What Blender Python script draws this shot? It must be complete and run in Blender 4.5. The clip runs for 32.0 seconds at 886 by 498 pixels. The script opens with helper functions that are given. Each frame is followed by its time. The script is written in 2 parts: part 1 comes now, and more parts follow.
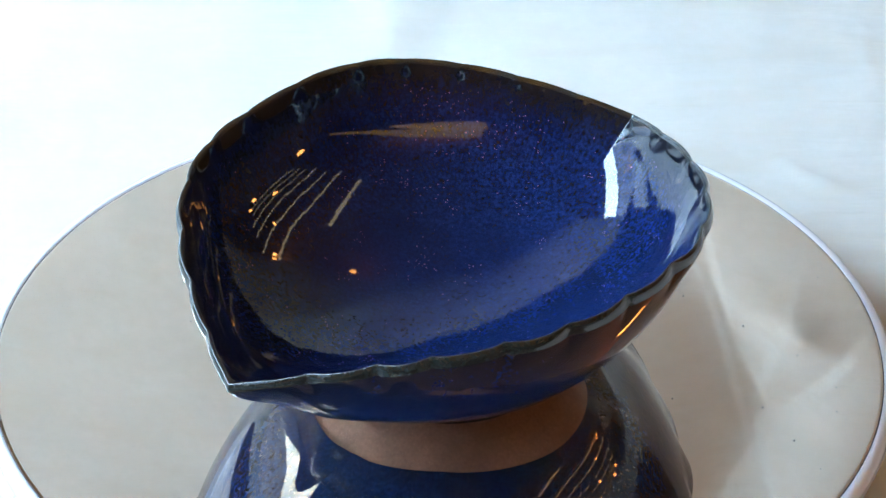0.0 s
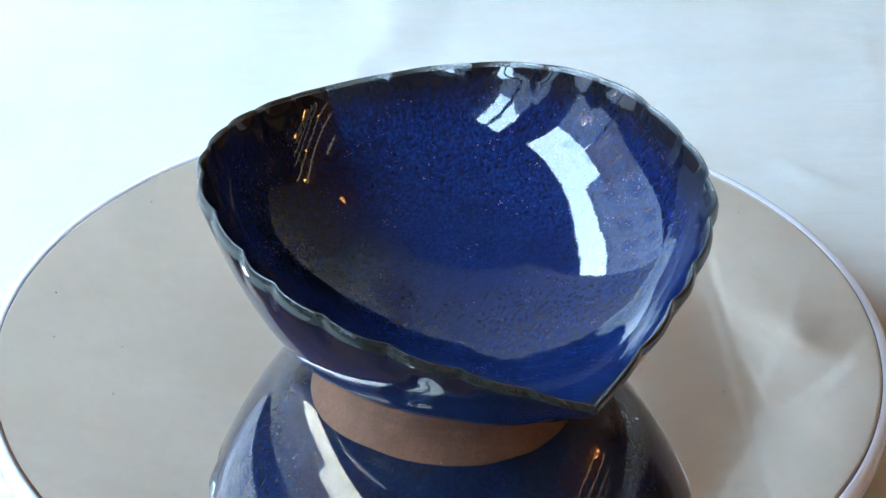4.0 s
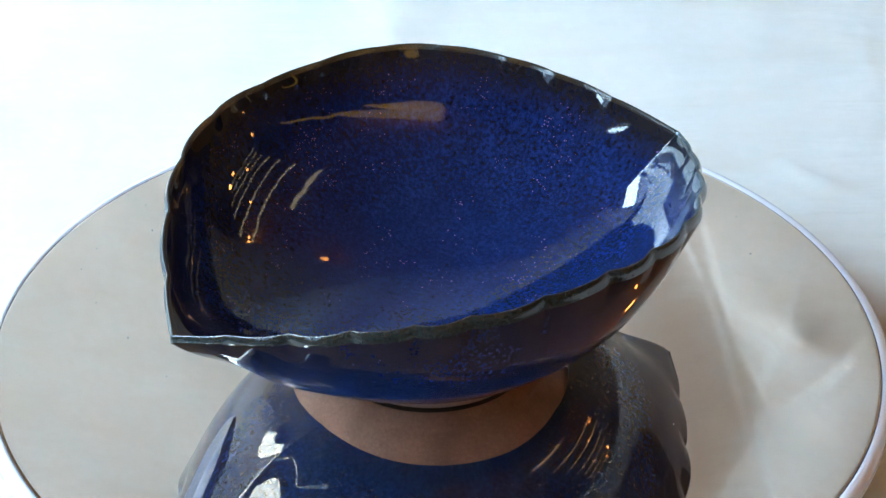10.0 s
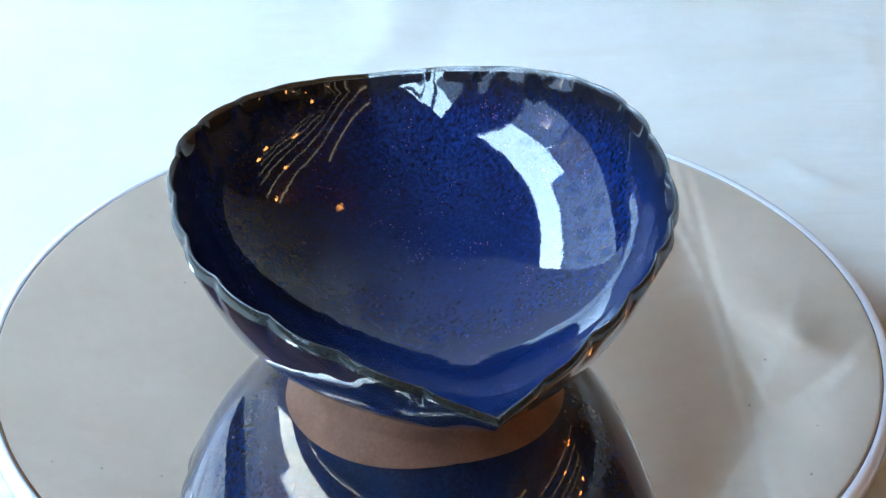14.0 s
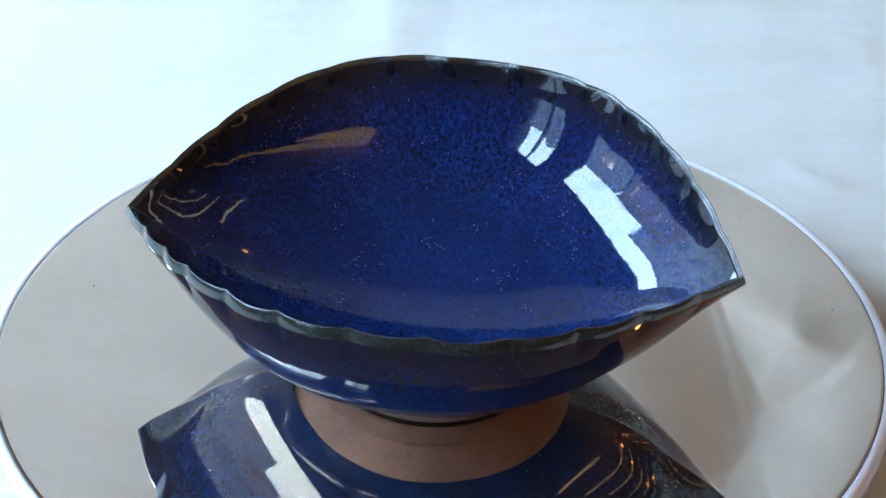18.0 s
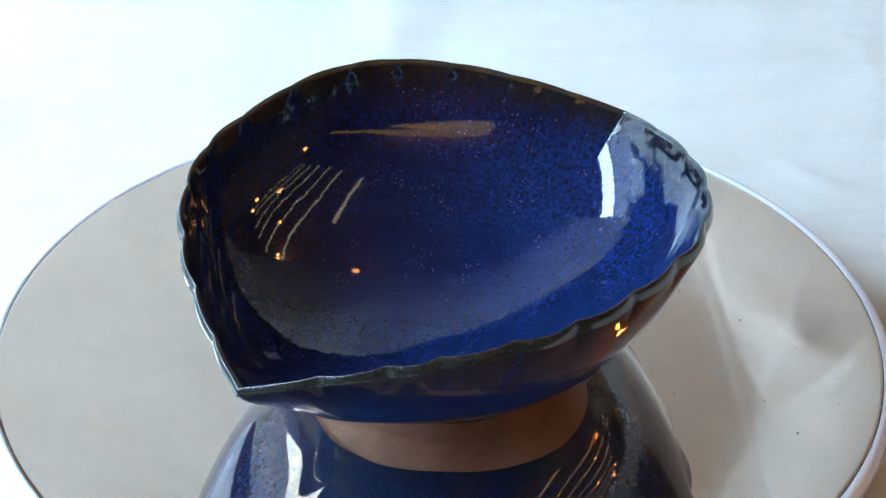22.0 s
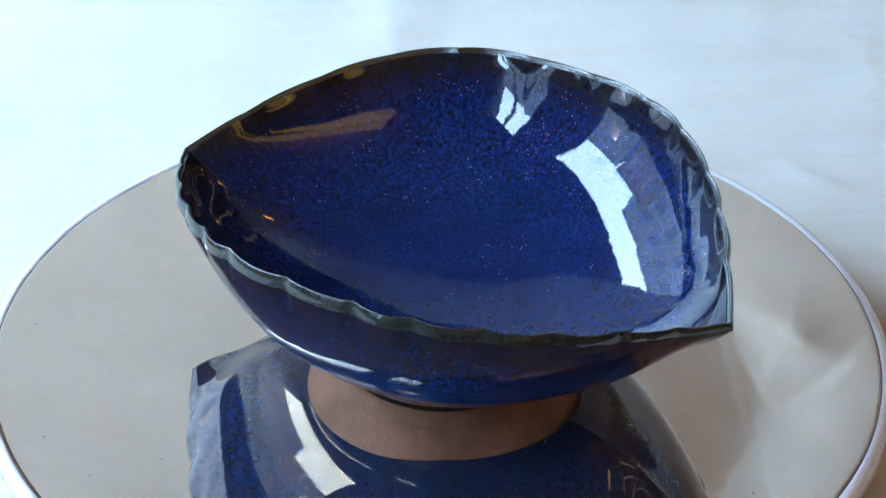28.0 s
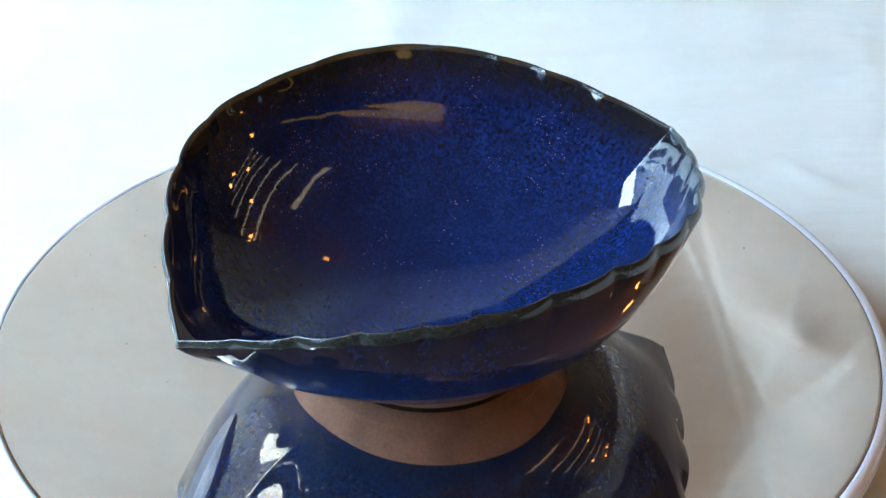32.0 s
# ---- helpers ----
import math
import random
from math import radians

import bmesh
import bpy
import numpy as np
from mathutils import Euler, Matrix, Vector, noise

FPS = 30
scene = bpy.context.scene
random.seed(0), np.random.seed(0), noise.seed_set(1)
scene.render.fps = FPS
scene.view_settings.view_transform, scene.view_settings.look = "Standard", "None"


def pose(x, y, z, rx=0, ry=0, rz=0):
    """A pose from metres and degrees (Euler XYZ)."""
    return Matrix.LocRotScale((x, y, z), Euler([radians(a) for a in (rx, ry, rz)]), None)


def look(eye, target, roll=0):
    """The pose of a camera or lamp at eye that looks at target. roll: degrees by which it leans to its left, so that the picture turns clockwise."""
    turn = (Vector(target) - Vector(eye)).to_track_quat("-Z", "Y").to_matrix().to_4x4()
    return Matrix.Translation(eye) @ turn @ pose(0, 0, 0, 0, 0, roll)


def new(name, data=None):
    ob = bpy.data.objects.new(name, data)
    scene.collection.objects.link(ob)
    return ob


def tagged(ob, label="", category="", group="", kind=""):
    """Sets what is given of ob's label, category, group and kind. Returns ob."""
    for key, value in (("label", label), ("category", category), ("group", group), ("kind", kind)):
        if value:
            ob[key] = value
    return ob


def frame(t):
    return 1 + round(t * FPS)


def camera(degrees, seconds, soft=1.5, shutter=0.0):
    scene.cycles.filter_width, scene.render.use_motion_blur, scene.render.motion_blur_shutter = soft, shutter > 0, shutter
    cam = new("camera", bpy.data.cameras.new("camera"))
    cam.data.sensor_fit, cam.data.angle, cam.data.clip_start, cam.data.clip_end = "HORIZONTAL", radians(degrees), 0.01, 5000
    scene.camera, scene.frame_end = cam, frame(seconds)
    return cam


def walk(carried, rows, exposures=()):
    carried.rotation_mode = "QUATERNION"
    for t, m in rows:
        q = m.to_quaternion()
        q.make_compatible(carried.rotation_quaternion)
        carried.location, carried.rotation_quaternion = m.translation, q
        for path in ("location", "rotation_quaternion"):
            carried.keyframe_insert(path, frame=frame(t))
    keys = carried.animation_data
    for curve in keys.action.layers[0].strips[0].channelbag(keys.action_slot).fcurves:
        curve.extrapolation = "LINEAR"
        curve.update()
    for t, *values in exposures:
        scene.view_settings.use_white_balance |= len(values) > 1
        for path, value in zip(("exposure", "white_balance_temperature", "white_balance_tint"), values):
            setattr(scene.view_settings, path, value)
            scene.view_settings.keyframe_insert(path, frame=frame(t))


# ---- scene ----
cam = camera(14.41, 32.0, soft=1.5)
EYE = pose(0, -0.9600, 0.6989, 55.665, 0.0, -0.088) @ pose(0, 0, 0, 0, 0, 0.384)
# the film camera's own exposure and white balance drift as the bowl turns
DRIFT = [(0, 0.10, 6425), (2, 0.03, 6325), (3, 0.0, 6225), (6, -0.10, 6200), (8, 0.0, 6300), (10, 0.10, 6425), (12, 0.05, 6150), (14, -0.07, 6000), (17, -0.10, 6020),
         (19, -0.03, 6050), (22, 0.08, 6250), (24, 0.03, 6150), (25, -0.05, 6025), (28, -0.12, 6050), (29, -0.08, 6090), (31, 0.03, 6225), (32, 0.10, 6375)]
walk(cam, [(0, EYE), (32, EYE)], [(t, 1.75 + stops, kelvin + 110, 16) for t, stops, kelvin in DRIFT])

# ---- light ----
# overcast daylight from the street windows; a low sun on the houses across the street
world = bpy.data.worlds.new("world")
scene.world = world
world.use_nodes = True
wn = world.node_tree
sky = wn.nodes.new("ShaderNodeTexSky")
sky.sky_type, sky.sun_disc = "NISHITA", False
sky.sun_elevation, sky.sun_rotation = radians(18.6), radians(98.5)
wn.links.new(sky.outputs[0], wn.nodes["Background"].inputs[0])
wn.nodes["Background"].inputs[1].default_value = 0.15
sun = bpy.data.lights.new("sun", "SUN")
sun.energy, sun.angle, sun.color = 5.0, radians(0.5), (1.0, 0.98, 0.95)
new("sun", sun).matrix_world = look((10, -1.5, 3.4), (0, 0, 0))


# ---- materials ----
def material(name, base, rough=0.5, metal=0.0, **sockets):
    m = bpy.data.materials.new(name)
    m.use_nodes = True
    b = m.node_tree.nodes["Principled BSDF"]
    b.inputs["Base Color"].default_value = (*base, 1)
    b.inputs["Roughness"].default_value = rough
    b.inputs["Metallic"].default_value = metal
    for key, value in sockets.items():
        b.inputs[key.replace("_", " ")].default_value = value
    return m


def graph(m):
    """Shortcuts for a node tree: add(kind, **inputs), link(a, b)."""
    t = m.node_tree
    bsdf = t.nodes["Principled BSDF"]

    def add(kind, **inputs):
        n = t.nodes.new("ShaderNode" + kind)
        for key, value in inputs.items():
            n.inputs[key.replace("_", " ")].default_value = value
        return n

    return t, bsdf, add, t.links.new


def ramp(t, fac, stops, link):
    n = t.nodes.new("ShaderNodeValToRGB")
    e = n.color_ramp.elements
    while len(e) < len(stops):
        e.new(0.5)
    for el, (p, c) in zip(e, stops):
        el.position, el.color = p, (*c, 1)
    link(fac, n.inputs["Fac"])
    return n.outputs["Color"]


def mixed(t, fac, a, b, link):
    n = t.nodes.new("ShaderNodeMix")
    n.data_type = "RGBA"
    for sock, v in ((n.inputs[0], fac), (n.inputs[6], a), (n.inputs[7], b)):
        if isinstance(v, (int, float)):
            sock.default_value = v
        elif isinstance(v, tuple):
            sock.default_value = (*v, 1)
        else:
            link(v, sock)
    return n.outputs[2]


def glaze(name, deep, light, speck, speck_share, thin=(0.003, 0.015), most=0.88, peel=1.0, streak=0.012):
    """Runny cobalt glaze: fine grain, streaks along the flow, olive-black where it runs thin towards the rim; the band
    reaches further than that, as painted shade (thin: metres from the edge).
    """
    m = material(name, deep, 0.03, 0.0, IOR=1.53)
    t, bsdf, add, link = graph(m)
    co = add("TexCoord").outputs["Object"]
    run = add("Attribute")
    run.attribute_name = "run"

    def noisy(vector, scale, detail=3.0):
        n = add("TexNoise", Scale=scale, Detail=detail, Roughness=0.68)
        link(vector, n.inputs["Vector"])
        return n.outputs["Fac"]

    def calc(op, a, b):
        n = add("Math")
        n.operation = op
        for sock, v in zip(n.inputs, (a, b)):
            if isinstance(v, (int, float)):
                sock.default_value = v
            else:
                link(v, sock)
        return n.outputs[0]

    def span(v, a, b, c=0.0, d=1.0):
        n = add("MapRange")
        for k, x in ((1, a), (2, b), (3, c), (4, d)):
            n.inputs[k].default_value = x
        link(v, n.inputs[0])
        return n.outputs[0]

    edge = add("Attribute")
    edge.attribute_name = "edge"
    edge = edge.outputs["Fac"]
    wall = span(edge, 0.05, 0.02, 0.10, 0.45)
    grain = calc("ADD", calc("MULTIPLY", noisy(co, 800.0, 6.0), calc("SUBTRACT", 1.0, wall)), calc("MULTIPLY", noisy(run.outputs["Vector"], 800.0, 6.0), wall))
    grain = calc("ADD", 0.5, calc("MULTIPLY", calc("SUBTRACT", grain, 0.5), span(edge, 0.06, 0.03, 0.6, 1.7)))
    c = ramp(t, grain, [(0.36, tuple(v * 0.65 for v in deep)), (0.50, tuple((a + b) / 2 for a, b in zip(deep, light))), (0.64, tuple(v * 1.2 for v in light))], link)
    c = mixed(t, span(noisy(co, 42.0, 5.0), 0.38, 0.72, 0.0, 0.5), c, tuple(v * 0.4 for v in deep), link)
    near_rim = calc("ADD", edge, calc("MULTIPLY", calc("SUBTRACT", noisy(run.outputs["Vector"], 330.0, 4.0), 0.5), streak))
    # dark band: thin glaze at the rim, carried on below it as painted shade
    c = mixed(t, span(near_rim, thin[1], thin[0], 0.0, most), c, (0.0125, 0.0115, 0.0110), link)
    # pale lilac crystals, thicker in patches
    vor = add("TexVoronoi", Scale=1500.0)
    link(co, vor.inputs["Vector"])
    pick = add("SeparateColor")
    link(vor.outputs["Color"], pick.inputs[0])
    few = calc("LESS_THAN", pick.outputs[0], span(noisy(co, 60.0), 0.53, 0.70, 0.0, speck_share))
    near = calc("LESS_THAN", vor.outputs["Distance"], calc("MULTIPLY", pick.outputs[1], 0.40))
    few = calc("MULTIPLY", few, calc("GREATER_THAN", edge, 0.007))
    link(mixed(t, calc("MULTIPLY", few, near), c, speck, link), bsdf.inputs["Base Color"])
    # glassy skin with fine orange peel, wider ripples and a slow swim
    normal = None
    for scale, strength, depth in ((1500.0, 0.05 * peel, 0.00004), (420.0, 0.018 * peel, 0.0003), (60.0, 0.045 * peel, 0.002)):
        b = add("Bump", Strength=strength, Distance=depth)
        link(noisy(co, scale, 2.0), b.inputs["Height"])
        if normal:
            link(normal, b.inputs["Normal"])
        normal = b.outputs[0]
    link(normal, bsdf.inputs["Normal"])
    return m


def grainy(name, a, b, scale, rough, bump=0.2, depth=0.0005, stain=None, metal=0.0):
    m = material(name, a, rough, metal)
    t, bsdf, add, link = graph(m)
    co = add("TexCoord").outputs["Object"]
    n1 = add("TexNoise", Scale=scale, Detail=6.0, Roughness=0.65)
    n2 = add("TexNoise", Scale=scale / 14, Detail=4.0)
    for n in (n1, n2):
        link(co, n.inputs["Vector"])
    c = ramp(t, n1.outputs["Fac"], [(0.3, a), (0.7, b)], link)
    c = mixed(t, ramp(t, n2.outputs["Fac"], [(0.4, (0, 0, 0)), (0.7, (0.5, 0.5, 0.5))], link), c, stain or tuple(v * 0.7 for v in a), link)
    link(c, bsdf.inputs["Base Color"])
    bp = add("Bump", Strength=bump, Distance=depth)
    link(n1.outputs["Fac"], bp.inputs["Height"])
    link(bp.outputs[0], bsdf.inputs["Normal"])
    return m


def lit(name, colour, power):
    m = material(name, (0.8, 0.8, 0.8), 0.5)
    b = m.node_tree.nodes["Principled BSDF"]
    b.inputs["Emission Color"].default_value = (*colour, 1)
    b.inputs["Emission Strength"].default_value = power
    return m


GLAZE = glaze("cobalt_glaze", (0.0040, 0.0086, 0.043), (0.0086, 0.0265, 0.119), (0.26, 0.135, 0.28), 0.42)
# wide dark band outside; the bluer underside stands in for light off the mirror
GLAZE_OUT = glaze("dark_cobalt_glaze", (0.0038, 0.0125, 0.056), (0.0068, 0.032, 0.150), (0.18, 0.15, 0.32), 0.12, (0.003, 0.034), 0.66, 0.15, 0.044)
LIP = grainy("lip_glaze", (0.012, 0.015, 0.013), (0.036, 0.043, 0.039), 700, 0.06, 0.10, 0.0002, (0.014, 0.011, 0.009))
LIP.node_tree.nodes["Principled BSDF"].inputs["IOR"].default_value = 1.7
CROWN = grainy("worn_crown_glaze", (0.010, 0.012, 0.011), (0.032, 0.037, 0.033), 900, 0.06, 0.6, 0.0003, (0.012, 0.009, 0.008))
CROWN.node_tree.nodes["Principled BSDF"].inputs["IOR"].default_value = 1.9
CLAY = grainy("bare_clay", (0.195, 0.108, 0.086), (0.28, 0.16, 0.13), 900, 0.5, 0.35, 0.0004, (0.09, 0.044, 0.034))
# near-black clay: the shade of the gap under the foot, put into the colour
GAP_SHADE = grainy("gap_shade_clay", (0.016, 0.010, 0.008), (0.03, 0.018, 0.013), 900, 0.8)
MIRROR = material("mirror", (0.99, 0.85, 0.72), 0.0, 0.992)
EDGE = material("glass_edge", (0.88, 0.86, 0.91), 0.12)
DARK = material("mirror_edge_line", (0.09, 0.07, 0.07), 0.4)
DUST = material("dust", (0.35, 0.33, 0.3), 0.9)


def crumpled_paper(name):
    """Off-white wrapping paper: fibre grain, long faint wrinkles that slant across the sheet, warmer tone along the wrinkles."""
    m = grainy(name, (0.68, 0.65, 0.60), (0.72, 0.69, 0.65), 160, 0.85, 0.06, 0.0006, (0.64, 0.60, 0.545))
    t, bsdf, add, link = graph(m)
    co = add("TexCoord").outputs["Object"]
    normal = bsdf.inputs["Normal"].links[0].from_socket
    colour = bsdf.inputs["Base Color"].links[0].from_socket
    for turn, long, wide, strength, depth in ((0.28, 14.0, 75.0, 0.5, 0.0012), (-0.5, 22.0, 130.0, 0.3, 0.0006), (1.3, 9.0, 60.0, 0.25, 0.0010)):
        lay = add("Mapping")
        lay.inputs["Rotation"].default_value = (0, 0, turn)
        lay.inputs["Scale"].default_value = (long, wide, wide)
        link(co, lay.inputs["Vector"])
        n = add("TexNoise", Scale=1.0, Detail=3.0, Roughness=0.5, Distortion=0.6)
        link(lay.outputs[0], n.inputs["Vector"])
        b = add("Bump", Strength=strength, Distance=depth)
        link(n.outputs["Fac"], b.inputs["Height"])
        link(normal, b.inputs["Normal"])
        normal = b.outputs[0]
        if turn == 0.28:
            colour = mixed(t, ramp(t, n.outputs["Fac"], [(0.45, (0, 0, 0)), (0.75, (0.6, 0.6, 0.6))], link), colour, (0.66, 0.60, 0.52), link)
    link(normal, bsdf.inputs["Normal"])
    link(colour, bsdf.inputs["Base Color"])
    return m


PAPER = crumpled_paper("paper")
PLASTER = grainy("brown_plaster", (0.62, 0.43, 0.26), (0.68, 0.48, 0.30), 12, 0.8)
CEILING = grainy("dim_ceiling", (0.60, 0.41, 0.25), (0.66, 0.46, 0.28), 9, 0.8)
FLOOR = grainy("dark_floor", (0.1, 0.066, 0.045), (0.16, 0.105, 0.07), 20, 0.5)
FRAME = grainy("window_paint", (0.5, 0.5, 0.5), (0.6, 0.6, 0.6), 60, 0.4)
OAK = grainy("orange_oak", (0.24, 0.12, 0.045), (0.36, 0.19, 0.08), 45, 0.45)
TABLE = grainy("table_wood", (0.06, 0.04, 0.026), (0.09, 0.06, 0.038), 30, 0.5)
BULB = lit("warm_bulb", (1.0, 0.42, 0.10), 10.0)
AMBER = lit("amber_shade", (1.0, 0.40, 0.08), 5.0)
TUBE = lit("pale_tube", (1.0, 0.86, 0.52), 0.8)
GLOW = lit("amber_diffuser", (1.0, 0.60, 0.05), 0.42)
METAL = material("dark_metal", (0.05, 0.045, 0.04), 0.4, 1.0)
SKY = lit("bright_overcast_sky", (0.34, 0.69, 1.0), 6.0)

t, bsdf, add, link = graph(SKY)
co = add("TexCoord").outputs["Object"]
clouds = add("TexNoise", Scale=0.45, Detail=4.0)
link(co, clouds.inputs["Vector"])
height = add("SeparateXYZ")
link(co, height.inputs[0])
rise = add("Math")
rise.operation, rise.inputs[1].default_value = "MULTIPLY", 0.05
link(height.outputs[2], rise.inputs[0])
veil = add("Math")
veil.operation = "ADD"
link(rise.outputs[0], veil.inputs[0])
link(clouds.outputs["Fac"], veil.inputs[1])
link(ramp(t, veil.outputs[0], [(0.82, (0.14, 0.44, 0.80)), (0.98, (0.25, 0.63, 1.0)), (1.0, (0.36, 0.73, 1.0))], link), bsdf.inputs["Emission Color"])
HOUSE_A = grainy("grey_render", (0.15, 0.21, 0.28), (0.20, 0.26, 0.33), 2, 0.9)
HOUSE_B = grainy("pale_blue_render", (0.19, 0.34, 0.54), (0.24, 0.39, 0.60), 2, 0.9)
PANE = material("dull_pane", (0.13, 0.24, 0.42), 0.15)
STREET = grainy("asphalt", (0.045, 0.045, 0.047), (0.06, 0.06, 0.06), 8, 0.9)


# ---- building blocks ----
def part(name, bm, mat, parent=None, label="", smooth=True):
    me = bpy.data.meshes.new(name)
    for f in bm.faces:
        f.smooth = smooth
    bm.to_mesh(me)
    bm.free()
    me.materials.append(mat)
    ob = new(name, me)
    ob.parent = parent
    if label:
        ob["label"] = label
    return ob


def sheet(rows, closed=True):
    """A grid of quads through rows of points."""
    bm = bmesh.new()
    vs = [[bm.verts.new(p) for p in row] for row in rows]
    for a, b in zip(vs, vs[1:]):
        n = len(a)
        for i in range(n if closed else n - 1):
            j = (i + 1) % n
            bm.faces.new((a[i], a[j], b[j], b[i]))
    return bm


def lathe(profile, n=160, centre=(0, 0)):
    rows = []
    for r, z in profile:
        rows.append([(centre[0] + r * math.cos(2 * math.pi * i / n), centre[1] + r * math.sin(2 * math.pi * i / n), z) for i in range(n)])
    return sheet(rows)


def box(bm, x0, x1, y0, y1, z0, z1):
    bmesh.ops.create_cube(bm, size=1, matrix=Matrix.Translation(((x0 + x1) / 2, (y0 + y1) / 2, (z0 + z1) / 2)) @ Matrix.Diagonal((x1 - x0, y1 - y0, z1 - z0, 1)))
    return bm


def ball(bm, r, at, squash=1.0):
    bmesh.ops.create_uvsphere(bm, u_segments=24, v_segments=14, radius=r, matrix=Matrix.Translation(at) @ Matrix.Diagonal((1, 1, squash, 1)))
    return bm


def rod(bm, r, z0, z1, at=(0, 0)):
    bmesh.ops.create_cone(bm, cap_ends=True, segments=12, radius1=r, radius2=r, depth=z1 - z0, matrix=Matrix.Translation((at[0], at[1], (z0 + z1) / 2)))
    return bm


# ---- the bowl: a round foot that opens into a pinched, two-pointed rim ----
AXIS = radians(51.2)          # long axis of the bowl at the start
MID = Vector((0.0015, -0.0035))
HALF = 0.1034                 # half length of the rim
TIP_Z = 0.0485
# for each long side: half width, fullness, lean, height, how late it drops to the points, sway
SIDES = {1: (0.0787, 2.68, -0.019, 0.0716, 3.06, 0.0012), -1: (0.0832, 2.60, 0.011, 0.0692, 3.54, -0.0014)}


def rim_curve(n):
    """The rim, point by point: x, y along and across the bowl, height, way along the side."""
    out = []
    for side in (1, -1):
        pts = []
        for i in range(n // 2 + 1):
            t = -math.cos(math.pi * i / (n // 2))
            b, n_, c, top, late, sway = SIDES[side]
            pts.append((HALF * t, side * b * (1 - abs(t) ** n_) * (1 + c * t), top - (top - TIP_Z) * abs(t) ** late + sway * t * (1 - t * t)))
        run = [0.0]
        for a, b in zip(pts, pts[1:]):
            run.append(run[-1] + math.dist(a, b))
        even = []
        for i in range(n // 2):
            d = run[-1] * i / (n // 2)
            k = max(j for j in range(len(run) - 1) if run[j] <= d)
            f = (d - run[k]) / (run[k + 1] - run[k])
            even.append(tuple(a + (b - a) * f for a, b in zip(pts[k], pts[k + 1])) + (i / (n // 2), side))
        if side < 0:
            even = [(*pts[-1], 1.0, side)] + even[:0:-1]
        out += even
    return out


# where the rim is pinched, as the way along each long side
NOTCHES = {1: (0.005, 0.078, 0.153, 0.237, 0.319, 0.394, 0.467, 0.554, 0.644, 0.707, 0.776, 0.852, 0.930, 0.995),
           -1: (0.005, 0.090, 0.167, 0.228, 0.307, 0.384, 0.466, 0.549, 0.638, 0.722, 0.813, 0.914, 0.995)}


def scallop(q, side):
    """Wave of the rim at the way q along one side: 0 at a notch, 1 between two; and how sharply the notch is pinched here."""
    p = float(np.interp(q, NOTCHES[side], range(len(NOTCHES[side]))))
    w = abs(math.sin(math.pi * p)) ** 0.8
    a = 0.8 + 0.3 * math.sin(2.4 * math.floor(p) + 2 * side) * min(1.0, 1.5 * w)
    ends = min(1.0, 9 * q, 9 * (1 - q))
    return (w - 0.65) * a * ends, math.exp(-(abs(p - round(p)) / 0.13) ** 2) * ends


RIM = rim_curve(560)


def rounded_heights(spread):
    """Rim height as the floor of the bowl feels it: the points are blunted over the angle spread."""
    turn = np.array([math.atan2(p[1], p[0]) for p in RIM])
    high = np.array([p[2] for p in RIM])
    share = (np.abs(np.angle(np.exp(1j * (np.roll(turn, -1) - turn)))) + np.abs(np.angle(np.exp(1j * (turn - np.roll(turn, 1)))))) / 2
    gap = np.angle(np.exp(1j * (turn[:, None] - turn[None, :])))
    w = np.exp(-(gap / spread) ** 2) * share[None, :]
    return (w @ high / w.sum(axis=1)).tolist()


FELT = rounded_heights(0.30)


def shell(h, k, flat, z0, dr, base, ge, deep, drop=0.0, oval=0.0, late=0.0):
    """One ring of the wall at the fraction h of the way out. k: steepness at the rim, flat: share of the rounded
    floor, dr: outward shift, base: radius of the round bottom, oval: its stretch, late: steeper points, ge: how late it turns pointed, deep: where scallops start."""
    row = []
    for (x, y, zr, q, side), felt in zip(RIM, FELT):
        lens = math.hypot(x, y) + dr
        if not oval:
            off = math.atan2(abs(y), abs(x)) / 0.13
            up = max(0.0, min(1.0, (h - 0.84) / 0.15))
            lens -= 0.008 * math.exp(-off * off) * (1 - up * up * (3 - 2 * up))
        a = math.atan2(y, x)
        tip = abs(math.cos(a)) ** 40
        g = h ** (ge + (12.0 - ge) * tip if oval else ge)
        r = h * (base * (1 + oval * math.cos(2 * a)) * (1 - g) + lens * g)
        kk = k * (1 + late * tip)
        share = flat - (0.035 * tip if oval else 0)
        fade = max(0.0, (h - deep) / (1 - deep))
        fade = fade * fade * (3 - 2 * fade)
        wave, pinch = scallop(q, side)
        s = wave * fade
        r += 0.0018 * s
        if not oval:   # bulges under the lip
            r += 0.0004 * wave * math.exp(-((h - 0.968) / 0.018) ** 2)
        if oval and h > 0.972:   # the wall flares out below the lip
            r += 0.0006 * ((h - 0.972) / 0.028) ** 2
        if oval:   # soft thumb hollows between the notches, a short fold below each notch
            r += 0.00016 * wave * math.exp(-((h - 0.95) / 0.03) ** 2) - 0.00018 * pinch * math.exp(-((h - 0.975) / 0.02) ** 2)
        low = (felt if oval else zr) - z0
        z = z0 + low * share * h ** 2 + (zr - z0 - low * share) * h ** kk - 0.0007 * s - drop * h
        a += AXIS
        row.append((MID.x + r * math.cos(a), MID.y + r * math.sin(a), z))
    return row


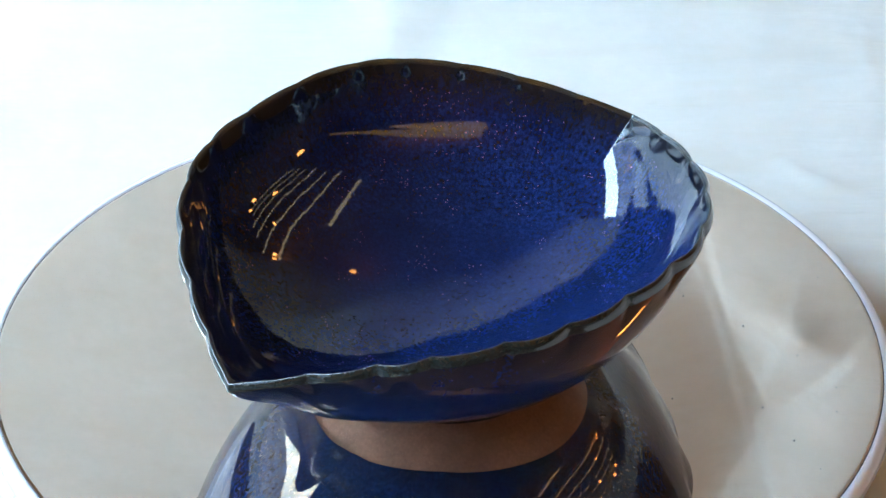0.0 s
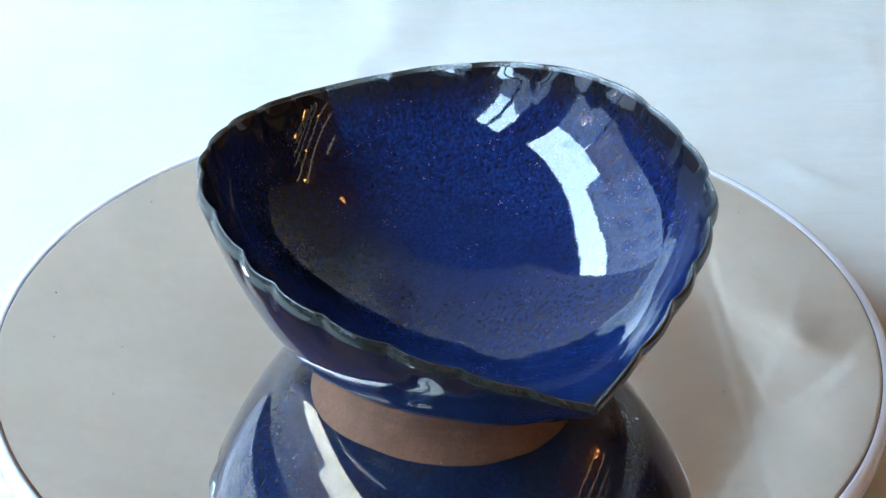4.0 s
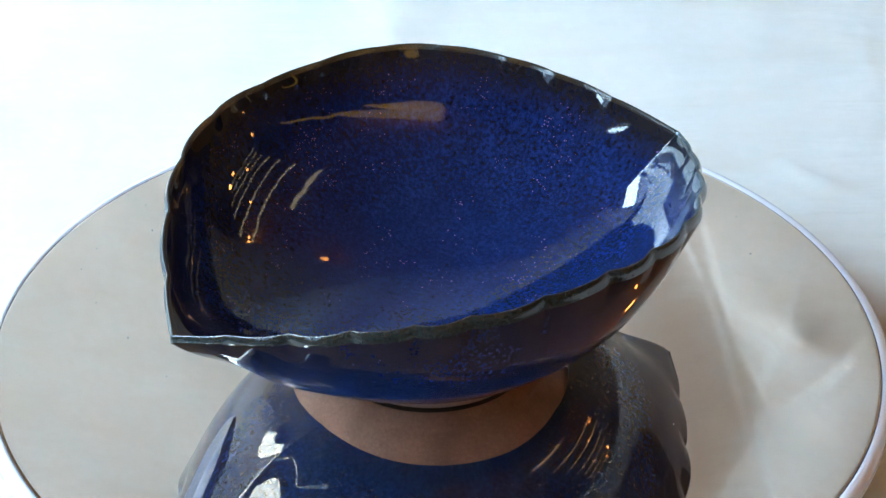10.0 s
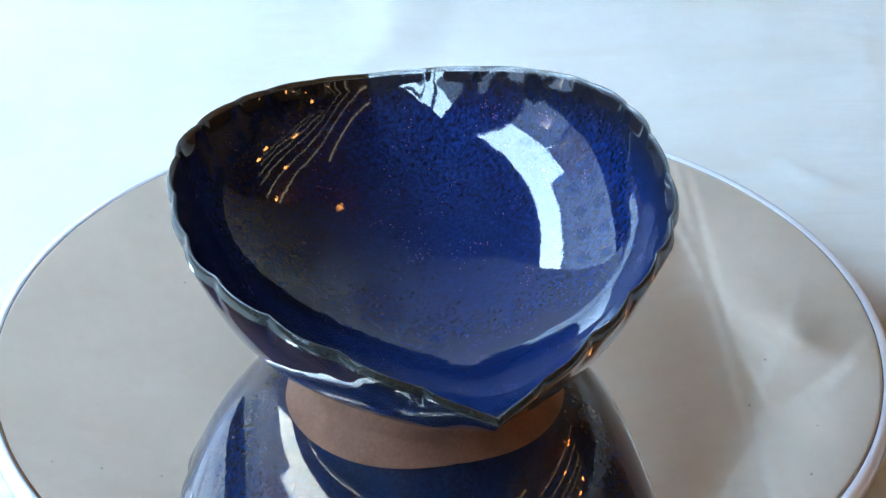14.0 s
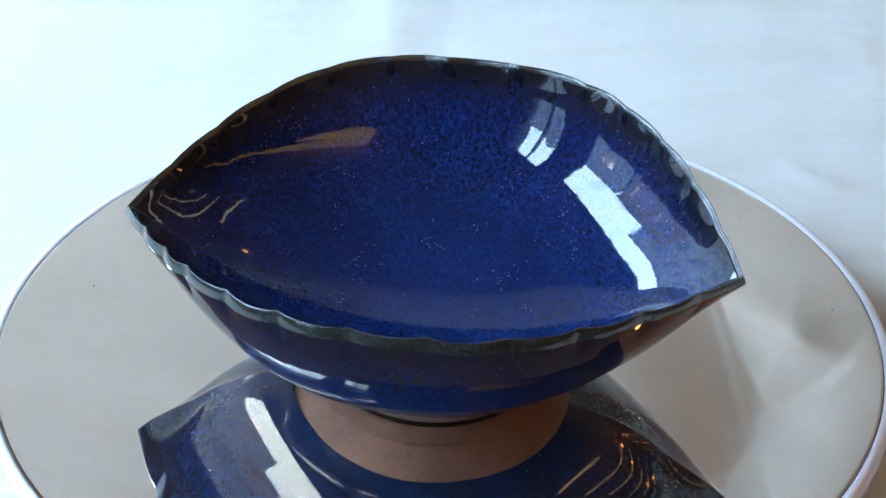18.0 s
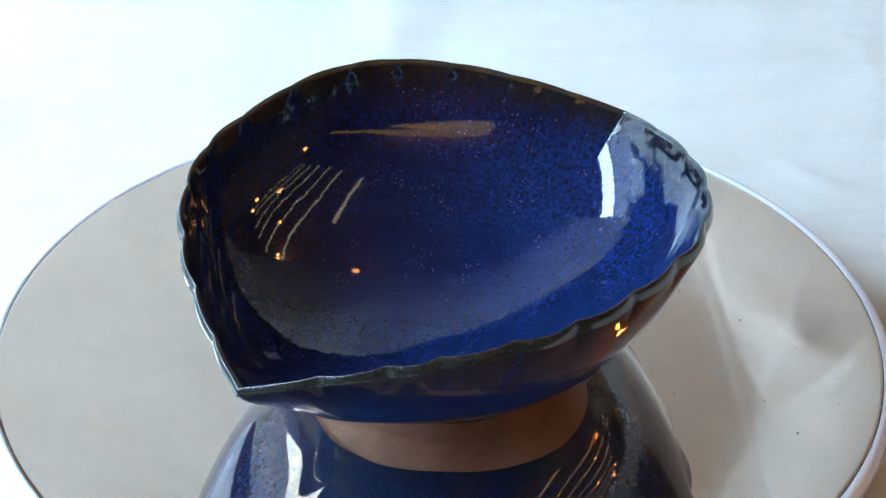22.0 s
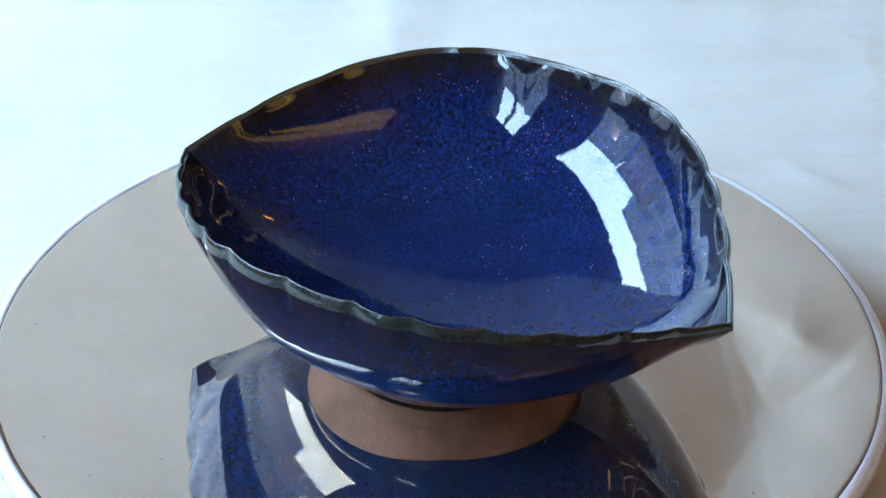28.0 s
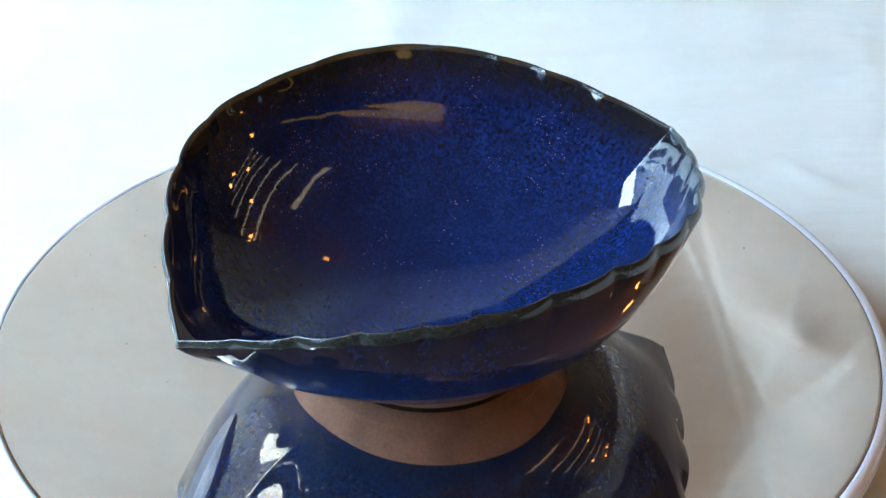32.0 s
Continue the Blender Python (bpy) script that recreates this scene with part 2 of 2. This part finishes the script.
def make_bowl():
    bowl = new("bowl")
    IN = [0.001 + 0.949 * (i / 80) ** 0.85 for i in range(80)] + [0.95 + 0.05 * i / 30 for i in range(31)]
    OUT = [0.52 + 0.48 * i / 72 for i in range(73)]
    inner = [shell(h, 10.97, 0.721, 0.0136, -0.0008, 0.0883, 3.52, 0.972, 0.0, 0.0741, -0.15) for h in IN]
    outer = [shell(h, 4.74, 0.015, 0.0101, 0.0025, 0.0836, 1.15, 0.945, 0.0006) for h in OUT]
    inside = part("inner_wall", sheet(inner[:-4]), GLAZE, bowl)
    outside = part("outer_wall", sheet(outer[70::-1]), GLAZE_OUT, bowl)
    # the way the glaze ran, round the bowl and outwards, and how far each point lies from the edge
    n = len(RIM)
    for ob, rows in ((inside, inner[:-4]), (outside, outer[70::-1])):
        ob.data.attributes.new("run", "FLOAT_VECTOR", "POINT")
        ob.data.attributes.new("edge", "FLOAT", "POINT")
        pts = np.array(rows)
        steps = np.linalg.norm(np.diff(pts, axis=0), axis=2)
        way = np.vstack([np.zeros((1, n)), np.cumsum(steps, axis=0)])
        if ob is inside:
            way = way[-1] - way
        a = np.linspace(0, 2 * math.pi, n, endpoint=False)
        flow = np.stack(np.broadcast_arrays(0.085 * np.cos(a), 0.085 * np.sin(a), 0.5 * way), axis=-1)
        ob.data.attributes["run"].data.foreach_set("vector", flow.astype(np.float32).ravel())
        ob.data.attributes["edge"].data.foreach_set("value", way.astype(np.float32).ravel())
    # lip: a narrow worn crown, then a glossy slanting face that bulges between the notches
    crown = [inner[-5]]
    face = []
    waves = [scallop(p[3], p[4]) for p in RIM]
    for k, (x, z) in enumerate(((-0.47, -1.0), (-0.23, -0.58), (0.02, -0.25), (0.25, -0.06), (0.43, 0.0), (0.59, -0.06), (0.72, -0.22), (0.98, -0.75), (1.24, -1.45), (1.38, -2.2), (1.34, -3.0))):
        row = []
        for p, q, (wave, pinch) in zip(inner[-1], outer[-1], waves):
            bulge = 1 + (0.42 * wave - 0.18 * pinch if k > 6 else 0.0)
            out = (Vector(q[:2]) - Vector(p[:2])).normalized() * (0.70 + (x - 0.70) * bulge if k > 6 else x) / 1000
            rough = 0.00007 * noise.noise(Vector(p) * 900) if k < 7 else 0.0
            row.append((p[0] + out.x, p[1] + out.y, p[2] + z / 1000 + rough))
        if k <= 6:
            crown.append(row)
        if k >= 6:
            face.append(row)
    face.append(outer[70])
    lip = part("lip", sheet(face), LIP, bowl, "thin scalloped lip where the glaze breaks olive grey")
    part("crown", sheet(crown), CROWN, lip, "narrow worn crown of the lip")
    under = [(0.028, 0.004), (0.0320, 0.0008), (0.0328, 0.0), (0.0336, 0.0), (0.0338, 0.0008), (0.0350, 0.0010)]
    prof = [(0.0350, 0.0010), (0.0354, 0.0012), (0.0366, 0.0024), (0.0385, 0.0048), (0.0391, 0.0052), (0.0396, 0.0055), (0.0402, 0.0061), (0.0430, 0.0092), (0.0460, 0.0126), (0.0482, 0.0149), (0.0486, 0.0156)]
    foot = part("foot", lathe(prof[::-1], 160, (0.0037, -0.0026)), CLAY, bowl, "unglazed brown clay foot ring")
    # the contact shade between foot and mirror is painted on this recess
    part("foot_edge", lathe(under[::-1], 160, (0.0037, -0.0026)), GAP_SHADE, foot, "recess under the foot, coloured dark for the shade in the gap")
    tagged(bowl, "glossy cobalt blue pointed bowl with scalloped rim on round mirror", "bowl")
    return bowl


bowl = make_bowl()


# ---- the turning mirror ----
def make_mirror():
    disc = new("round_mirror")
    c = (0.0003, 0.0003)
    part("mirror_glass", lathe([(0.0005, 0), (0.05, 0), (0.1490, 0.0)], 256, c), MIRROR, disc)
    part("dark_line", lathe([(0.1498, -0.0002), (0.1502, -0.0003)], 256, c), DARK, disc)
    part("bevel", lathe([(0.1490, 0.0), (0.1498, -0.0002)], 256, c), MIRROR, disc, "bevelled edge of the mirror glass")
    part("rim", lathe([(0.1502, -0.0003), (0.1506, 0.0001), (0.1516, 0.0003), (0.1530, -0.0003), (0.1541, -0.002), (0.1541, -0.006), (0.14, -0.008)], 256, c), EDGE, disc)
    part("base", lathe([(0.14, -0.008), (0.10, -0.012), (0.095, -0.03)], 128, c), EDGE, disc)
    rng = random.Random(5)
    bm = bmesh.new()
    for _ in range(26):
        a, r = rng.uniform(0, 6.28), 0.15 * math.sqrt(rng.uniform(0.15, 0.9))
        ball(bm, rng.uniform(0.00015, 0.0004), (r * math.cos(a), r * math.sin(a), 0.0001), 0.6)
    tagged(part("dust_specks", bm, DUST, disc), kind="stuff")
    tagged(disc, "round frameless mirror turning on a low stand on the paper", "mirror")
    return disc


disc = make_mirror()


# ---- paper sweep on the table ----
TABLE_Z = -0.03
# creases: start and end as (across, along the sheet), height, breadth on its two sides
CREASES = [
    # hanging part: one long soft valley, a fold that leaves it sideways, a second valley beside it
    ((0.128, 0.730), (0.136, 0.760), -0.0067, 0.018, 0.036), ((0.136, 0.760), (0.152, 0.795), -0.0090, 0.018, 0.041),
    ((0.152, 0.795), (0.165, 0.845), -0.0090, 0.015, 0.041), ((0.165, 0.845), (0.158, 0.900), -0.0067, 0.018, 0.036),
    ((0.143, 0.755), (0.180, 0.775), 0.0063, 0.013, 0.014), ((0.180, 0.775), (0.228, 0.797), 0.0054, 0.013, 0.014),
    ((0.190, 0.822), (0.178, 0.845), -0.0067, 0.013, 0.024), ((0.178, 0.845), (0.160, 0.882), -0.0072, 0.015, 0.026),
    ((0.160, 0.882), (0.140, 0.920), -0.0067, 0.018, 0.026), ((0.187, 0.862), (0.24, 0.885), 0.0036, 0.017, 0.018),
    ((0.128, 0.730), (0.105, 0.66), -0.0049, 0.020, 0.030), ((0.145, 0.735), (0.20, 0.725), 0.0032, 0.018, 0.019),
    ((-0.25, 0.60), (-0.05, 0.64), 0.0020, 0.03, 0.03), ((-0.28, 0.80), (-0.08, 0.84), 0.0022, 0.025, 0.025),
    ((-0.30, 0.98), (-0.10, 1.0), 0.0025, 0.03, 0.03), ((-0.22, 0.70), (-0.12, 0.74), 0.0014, 0.02, 0.02),
    # lying part
    ((0.131, 0.154), (0.146, 0.138), 0.0018, 0.0035, 0.0035), ((0.146, 0.138), (0.165, 0.126), 0.0008, 0.006, 0.006),
    ((0.171, 0.258), (0.169, 0.225), 0.0006, 0.002, 0.002), ((0.169, 0.225), (0.176, 0.19), 0.0004, 0.003, 0.003),
    ((-0.020, 0.30), (-0.021, 0.25), 0.0015, 0.007, 0.010), ((-0.021, 0.25), (-0.036, 0.21), 0.0015, 0.007, 0.011),
    ((-0.036, 0.21), (-0.070, 0.18), 0.0012, 0.010, 0.012), ((0.02, 0.22), (0.16, 0.25), 0.0014, 0.010, 0.010),
    ((0.05, 0.15), (0.17, 0.195), 0.0014, 0.009, 0.009), ((-0.2, 0.17), (-0.07, 0.24), 0.0012, 0.012, 0.012),
    ((0.06, 0.26), (0.13, 0.275), 0.0010, 0.006, 0.008), ((0.10, 0.205), (0.17, 0.222), 0.0010, 0.007, 0.008),
    ((-0.16, 0.13), (-0.10, 0.15), 0.0008, 0.008, 0.008), ((-0.17, 0.25), (-0.06, 0.265), 0.0009, 0.009, 0.009),
]


def crumple(x, d):
    h = 0.0022 * noise.noise(Vector((x * 5, d * 5, 1.7))) + 0.0012 * noise.noise(Vector((x * 14 + 3, d * 22, 4.1))) + 0.00035 * noise.noise(Vector((x * 60, d * 60, 2.3)))
    # the hanging part is crumpled on one side, smoother on the other
    up = max(0.0, min(1.0, (d - 0.42) / 0.2))
    side = max(0.0, min(1.0, (x - 0.02) / 0.1))
    v = Vector((x * 7.5 + 0.4, d * 6.5, 8.2))
    fold = 1 - abs(noise.noise(v)) * 2.2
    fine = 1 - abs(noise.noise(v * 2.3 + Vector((5, 1, 2)))) * 2.2
    warp = Vector((x * 10 + 0.5 * noise.noise(v * 1.7), d * 10 + 0.5 * noise.noise(v * 1.7 + Vector((9, 9, 0))), 0.3))
    facet = noise.voronoi(warp)[0][0]
    chip = noise.voronoi(warp * 1.9 + Vector((3, 5, 0)))[0][0]
    h += up * (0.0030 * facet + 0.0014 * chip) * (0.3 + 0.7 * side)
    h += (1 - up) * (0.0008 * facet + 0.0005 * chip)
    h += up * (0.0016 * side * fold + 0.0011 * side * fine + 0.0006 * (1 - side) * fine)
    h += up * (0.16 * min(x, 0.08) + 0.06 * max(0.0, min(x, 0.24) - 0.08) - 0.25 * max(0.0, x - 0.24))
    tight = 1 - abs(noise.noise(v * 2.6 + Vector((1, 7, 3)))) * 2.5
    small = 1 - abs(noise.noise(v * 6.1 + Vector((4, 2, 9)))) * 2.5
    h += (1 - up) * (0.0003 * fold + 0.0004 * tight * max(0.0, fine) + 0.0003 * small * max(0.0, tight))
    for (x0, d0), (x1, d1), high, over, under in CREASES:
        ux, ud = x1 - x0, d1 - d0
        f = max(0.0, min(1.0, ((x - x0) * ux + (d - d0) * ud) / (ux * ux + ud * ud)))
        broad = over if (x - x0) * ud - (d - d0) * ux > 0 else under
        e = math.hypot(x - x0 - f * ux, d - d0 - f * ud) / broad
        if e < 5:
            h += high * math.exp(0.5 - math.sqrt(e * e + 0.25))
    return h


def make_paper():
    rows = []
    bend, rad = 0.30, 0.20
    for d in np.interp(np.arange(431), (0, 40, 200, 240, 380, 430), (-0.165, 0.0, 0.34, 0.58, 1.02, 1.25)):
        d = float(d)
        row = []
        edge = float(np.interp(d, (0.1, 0.5), (-0.60, -0.41)))   # the sheet narrows as it rises
        for x in np.interp(np.arange(321), (0, 40, 280, 320), (edge, -0.24, 0.26, 0.71)):
            x = float(x)
            if d < bend:
                y, z, ny, nz = d, 0.0, 0.0, 1.0
            elif d < bend + rad * math.pi / 2:
                a = (d - bend) / rad
                y, z, ny, nz = bend + rad * math.sin(a), rad * (1 - math.cos(a)), -math.sin(a), math.cos(a)
            else:
                y, z, ny, nz = bend + rad, rad + d - bend - rad * math.pi / 2, -1.0, 0.0
            h = 0.006 + crumple(x, d)
            row.append((x, y + ny * h, TABLE_Z + z + nz * h))
        rows.append(row)
    ob = part("paper_backdrop", sheet(rows, False), PAPER)
    return tagged(ob, "large creased off-white paper sheet swept up behind the mirror", "backdrop", kind="structure")


make_paper()


def make_table():
    table = new("table")
    part("tabletop", box(bmesh.new(), -0.75, 0.75, -0.66, 0.62, TABLE_Z - 0.034, TABLE_Z - 0.004), TABLE, table, smooth=False)
    for x in (-0.7, 0.7):
        for y in (-0.6, 0.56):
            part("leg", box(bmesh.new(), x - 0.03, x + 0.03, y - 0.03, y + 0.03, -0.78, TABLE_Z - 0.034), TABLE, table, smooth=False)
    tagged(table, "plain brown wooden table under the paper sheet", "table")


make_table()

# ---- the dark room: street windows on one side, lamps on the other ----
LEFT, RIGHT, FRONT, BACK, LOW, HIGH = -1.1, 5.6, -2.8, 3.9, -0.78, 1.75
WINDOWS = [(-1.64, -0.84, 0.20, 1.66), (-0.50, 2.60, 0.22, 1.44)]   # from, to, sill, head


def make_room():
    def slab(name, mat, *b):
        tagged(part(name, box(bmesh.new(), *b), mat, smooth=False), kind="structure")

    slab("floor", FLOOR, LEFT - 0.2, RIGHT + 0.2, FRONT - 0.2, BACK + 0.2, LOW - 0.15, LOW)
    slab("ceiling", CEILING, LEFT - 0.2, RIGHT + 0.2, FRONT - 0.2, BACK + 0.2, HIGH, HIGH + 0.15)
    slab("wall_right", PLASTER, RIGHT, RIGHT + 0.2, FRONT, BACK, LOW, HIGH)
    slab("wall_front", PLASTER, LEFT - 0.2, RIGHT + 0.2, FRONT - 0.2, FRONT, LOW, HIGH)
    slab("wall_back", PLASTER, LEFT - 0.2, RIGHT + 0.2, BACK, BACK + 0.2, LOW, HIGH)
    bm = bmesh.new()
    edges = [FRONT] + [v for w in WINDOWS for v in w[:2]] + [BACK]
    for y0, y1 in zip(edges[::2], edges[1::2]):
        box(bm, LEFT - 0.2, LEFT, y0, y1, LOW, HIGH)
    for y0, y1, sill, head in WINDOWS:
        box(bm, LEFT - 0.2, LEFT, y0, y1, LOW, sill)
        box(bm, LEFT - 0.2, LEFT, y0, y1, head, HIGH)
    tagged(part("wall_left", bm, PLASTER, smooth=False), kind="structure")
    for k, (y0, y1, sill, head) in enumerate(WINDOWS):
        win = tagged(new("window_%d" % (k + 1)), "painted street window with bright sky outside", "window", kind="structure")
        x0, x1, w = LEFT - 0.12, LEFT - 0.07, 0.035
        for b in ((y0, y1, sill, sill + w), (y0, y1, head - w, head), (y0, y0 + w, sill + w, head - w), (y1 - w, y1, sill + w, head - w)):
            part("window_frame", box(bmesh.new(), x0, x1, *b), FRAME, win, smooth=False)
        mid = y0 + (y1 - y0) * (0.58, 0.82)[k]
        part("mullion", box(bmesh.new(), x0 + 0.005, x1 - 0.005, mid - 0.015, mid + 0.015, sill + w, head - w), FRAME, win, smooth=False)
        part("window_sill", box(bmesh.new(), LEFT - 0.06, LEFT + 0.08, y0 - 0.03, y1 + 0.03, sill - 0.025, sill + 0.002), FRAME, win, smooth=False)


make_room()


def make_street():
    ground = part("street", box(bmesh.new(), -40, LEFT - 0.2, -40, 40, -3.2, -3.0), STREET, smooth=False)
    tagged(ground, kind="structure")
    bm = sheet([[(-16, -20, 3), (-16, 20, 3)], [(-16, -20, 26), (-16, 20, 26)]], False)
    tagged(part("sky_backdrop", bm, SKY, smooth=False), kind="structure")
    for label, mat, x, y0, y1, top, step in (
        ("grey rendered town house across the street", HOUSE_A, -7.6, -0.3, 2.7, 4.3, 1.5),
        ("pale blue town house across the street", HOUSE_B, -8.6, 2.7, 12.0, 6.8, 1.9),
        ("pale blue gabled town house across the street", HOUSE_B, -8.8, -12.0, -0.5, 4.9, 1.8),
    ):
        house = new("town_house")
        part("wall", box(bmesh.new(), x - 4, x, y0, y1, -3, top), mat, house, smooth=False)
        part("cornice", box(bmesh.new(), x - 0.05, x + 0.06, y0, y1, top - 0.2, top + 0.05), mat, house, smooth=False)
        if y0 < -5:   # a gable over the middle of the front
            bm = sheet([[(x - 3, -9.0, top), (x - 3, -7.6, top + 1.7), (x - 3, -6.4, top)], [(x, -9.0, top), (x, -7.6, top + 1.7), (x, -6.4, top)]], False)
            bm.verts.ensure_lookup_table()
            bm.faces.new(bm.verts[3:6])
            part("gable", bm, mat, house, smooth=False)
        y = y0 + 0.45
        while y + step * 0.5 < y1:
            for z in (-0.4, 2.0, 4.2, 6.2):
                if z + 1.2 < top - 0.3:
                    pane = part("window", box(bmesh.new(), x - 0.1, x + 0.02, y, y + step * 0.45, z, z + 1.25), PANE, house, smooth=False)
                    part("frame", box(bmesh.new(), x + 0.002, x + 0.05, y - 0.07, y, z - 0.05, z + 1.3), FRAME, pane, smooth=False)
            y += step
        tagged(house, label, "house")


make_street()


def pendant(x, y, z, r, mat, label):
    lamp = new("pendant_lamp")
    lamp.location = (x, y, HIGH)
    part("cord", rod(bmesh.new(), 0.004, z + r - HIGH, 0), METAL, lamp)
    part("cap", rod(bmesh.new(), 0.02, z + r * 0.9 - HIGH, z + r + 0.05 - HIGH), METAL, lamp)
    part("globe", ball(bmesh.new(), r, (0, 0, z - HIGH)), mat, lamp)
    tagged(lamp, label, "lamp", "hanging lamps")


def make_lamps():
    for x, y, z in ((2.1, -0.18, 0.56), (2.1, 0.56, 0.66), (2.1, 0.76, 0.73), (2.1, 0.30, 0.90), (2.1, 0.80, 1.35), (2.1, 1.62, 1.63), (2.1, 1.50, 1.61)):
        pendant(x, y, z, 0.032, BULB, "small glowing orange bulb hanging on a black cord")
    pendant(0.95, 0.98, 1.62, 0.03, AMBER, "glowing amber glass globe hanging on a black cord")
    for (x0, y0), (x1, y1) in (((2.1, -0.30), (2.1, 1.75)), ((2.65, -0.30), (2.65, 1.9)), ((3.3, -0.3), (3.3, 1.9)), ((3.9, -0.2), (3.9, 1.9)), ((4.5, -0.2), (4.5, 1.7)), ((5.1, -0.2), (5.1, 1.7)), ((1.50, -0.22), (1.50, 0.56))):
        lamp = new("tube_lamp")
        long = math.hypot(x1 - x0, y1 - y0)
        part("housing", box(bmesh.new(), -0.03, 0.03, 0, long, -0.025, -0.002), METAL, lamp, smooth=False)
        wide = 0.026 if long < 1 else 0.014
        part("tube", box(bmesh.new(), -wide, wide, 0.02, long - 0.02, -0.045, -0.025), TUBE, lamp, smooth=False)
        lamp.matrix_basis = pose(x0, y0, HIGH, 0, 0, math.degrees(math.atan2(y1 - y0, x1 - x0)) - 90)
        tagged(lamp, "slim ceiling lamp with a pale yellow tube", "lamp", "ceiling tubes")
    lamp = new("beam_lamp")
    part("beam", box(bmesh.new(), 0, 4.9, -0.06, 0.06, -0.16, -0.002), OAK, lamp, smooth=False)
    part("strip", box(bmesh.new(), 0.5, 4.8, -0.05, 0.05, -0.185, -0.16), GLOW, lamp, smooth=False)
    for y, long, fat in ((-0.19, 1.62, 1.0), (0.17, 2.1, 0.85)):
        bm = lathe([(0.001, 0.0), (0.10, 0.01), (0.15, 0.06), (0.16, 0.4), (0.13, 0.7), (0.09, 1.0), (0.05, 1.35), (0.02, 1.6), (0.001, 1.62)], 32)
        bmesh.ops.transform(bm, matrix=pose(0.02, y, -0.25, 0, 90, 0) @ Matrix.Diagonal((fat, fat, long / 1.62, 1)), verts=bm.verts)
        part("shade", bm, GLOW, lamp, "long amber glass shade")
    lamp.location = (0.36, -1.62, HIGH)
    tagged(lamp, "orange oak ceiling beam with a glowing amber strip", "lamp")


make_lamps()


def motions():
    # one turn in 21.85 s, with the slight unevenness of the drive
    lag_t = (0, 1, 2.2, 4, 6, 8, 10, 13, 15.5, 18.6, 20, 21.5, 23, 24.5, 26, 28, 30, 32)
    lag = (-1.0, -1.6, -2.6, -1.3, -0.7, -0.3, 0.2, 0.4, 1.0, 1.2, 0.8, -1.2, -2.2, -2.7, -2.5, -1.8, -1.0, -0.4)
    for thing in (bowl, disc):
        walk(thing, [(t / 2, pose(0, 0, 0, 0, 0, 360 / 21.85 * t / 2 + float(np.interp(t / 2, lag_t, lag)))) for t in range(65)])


motions()
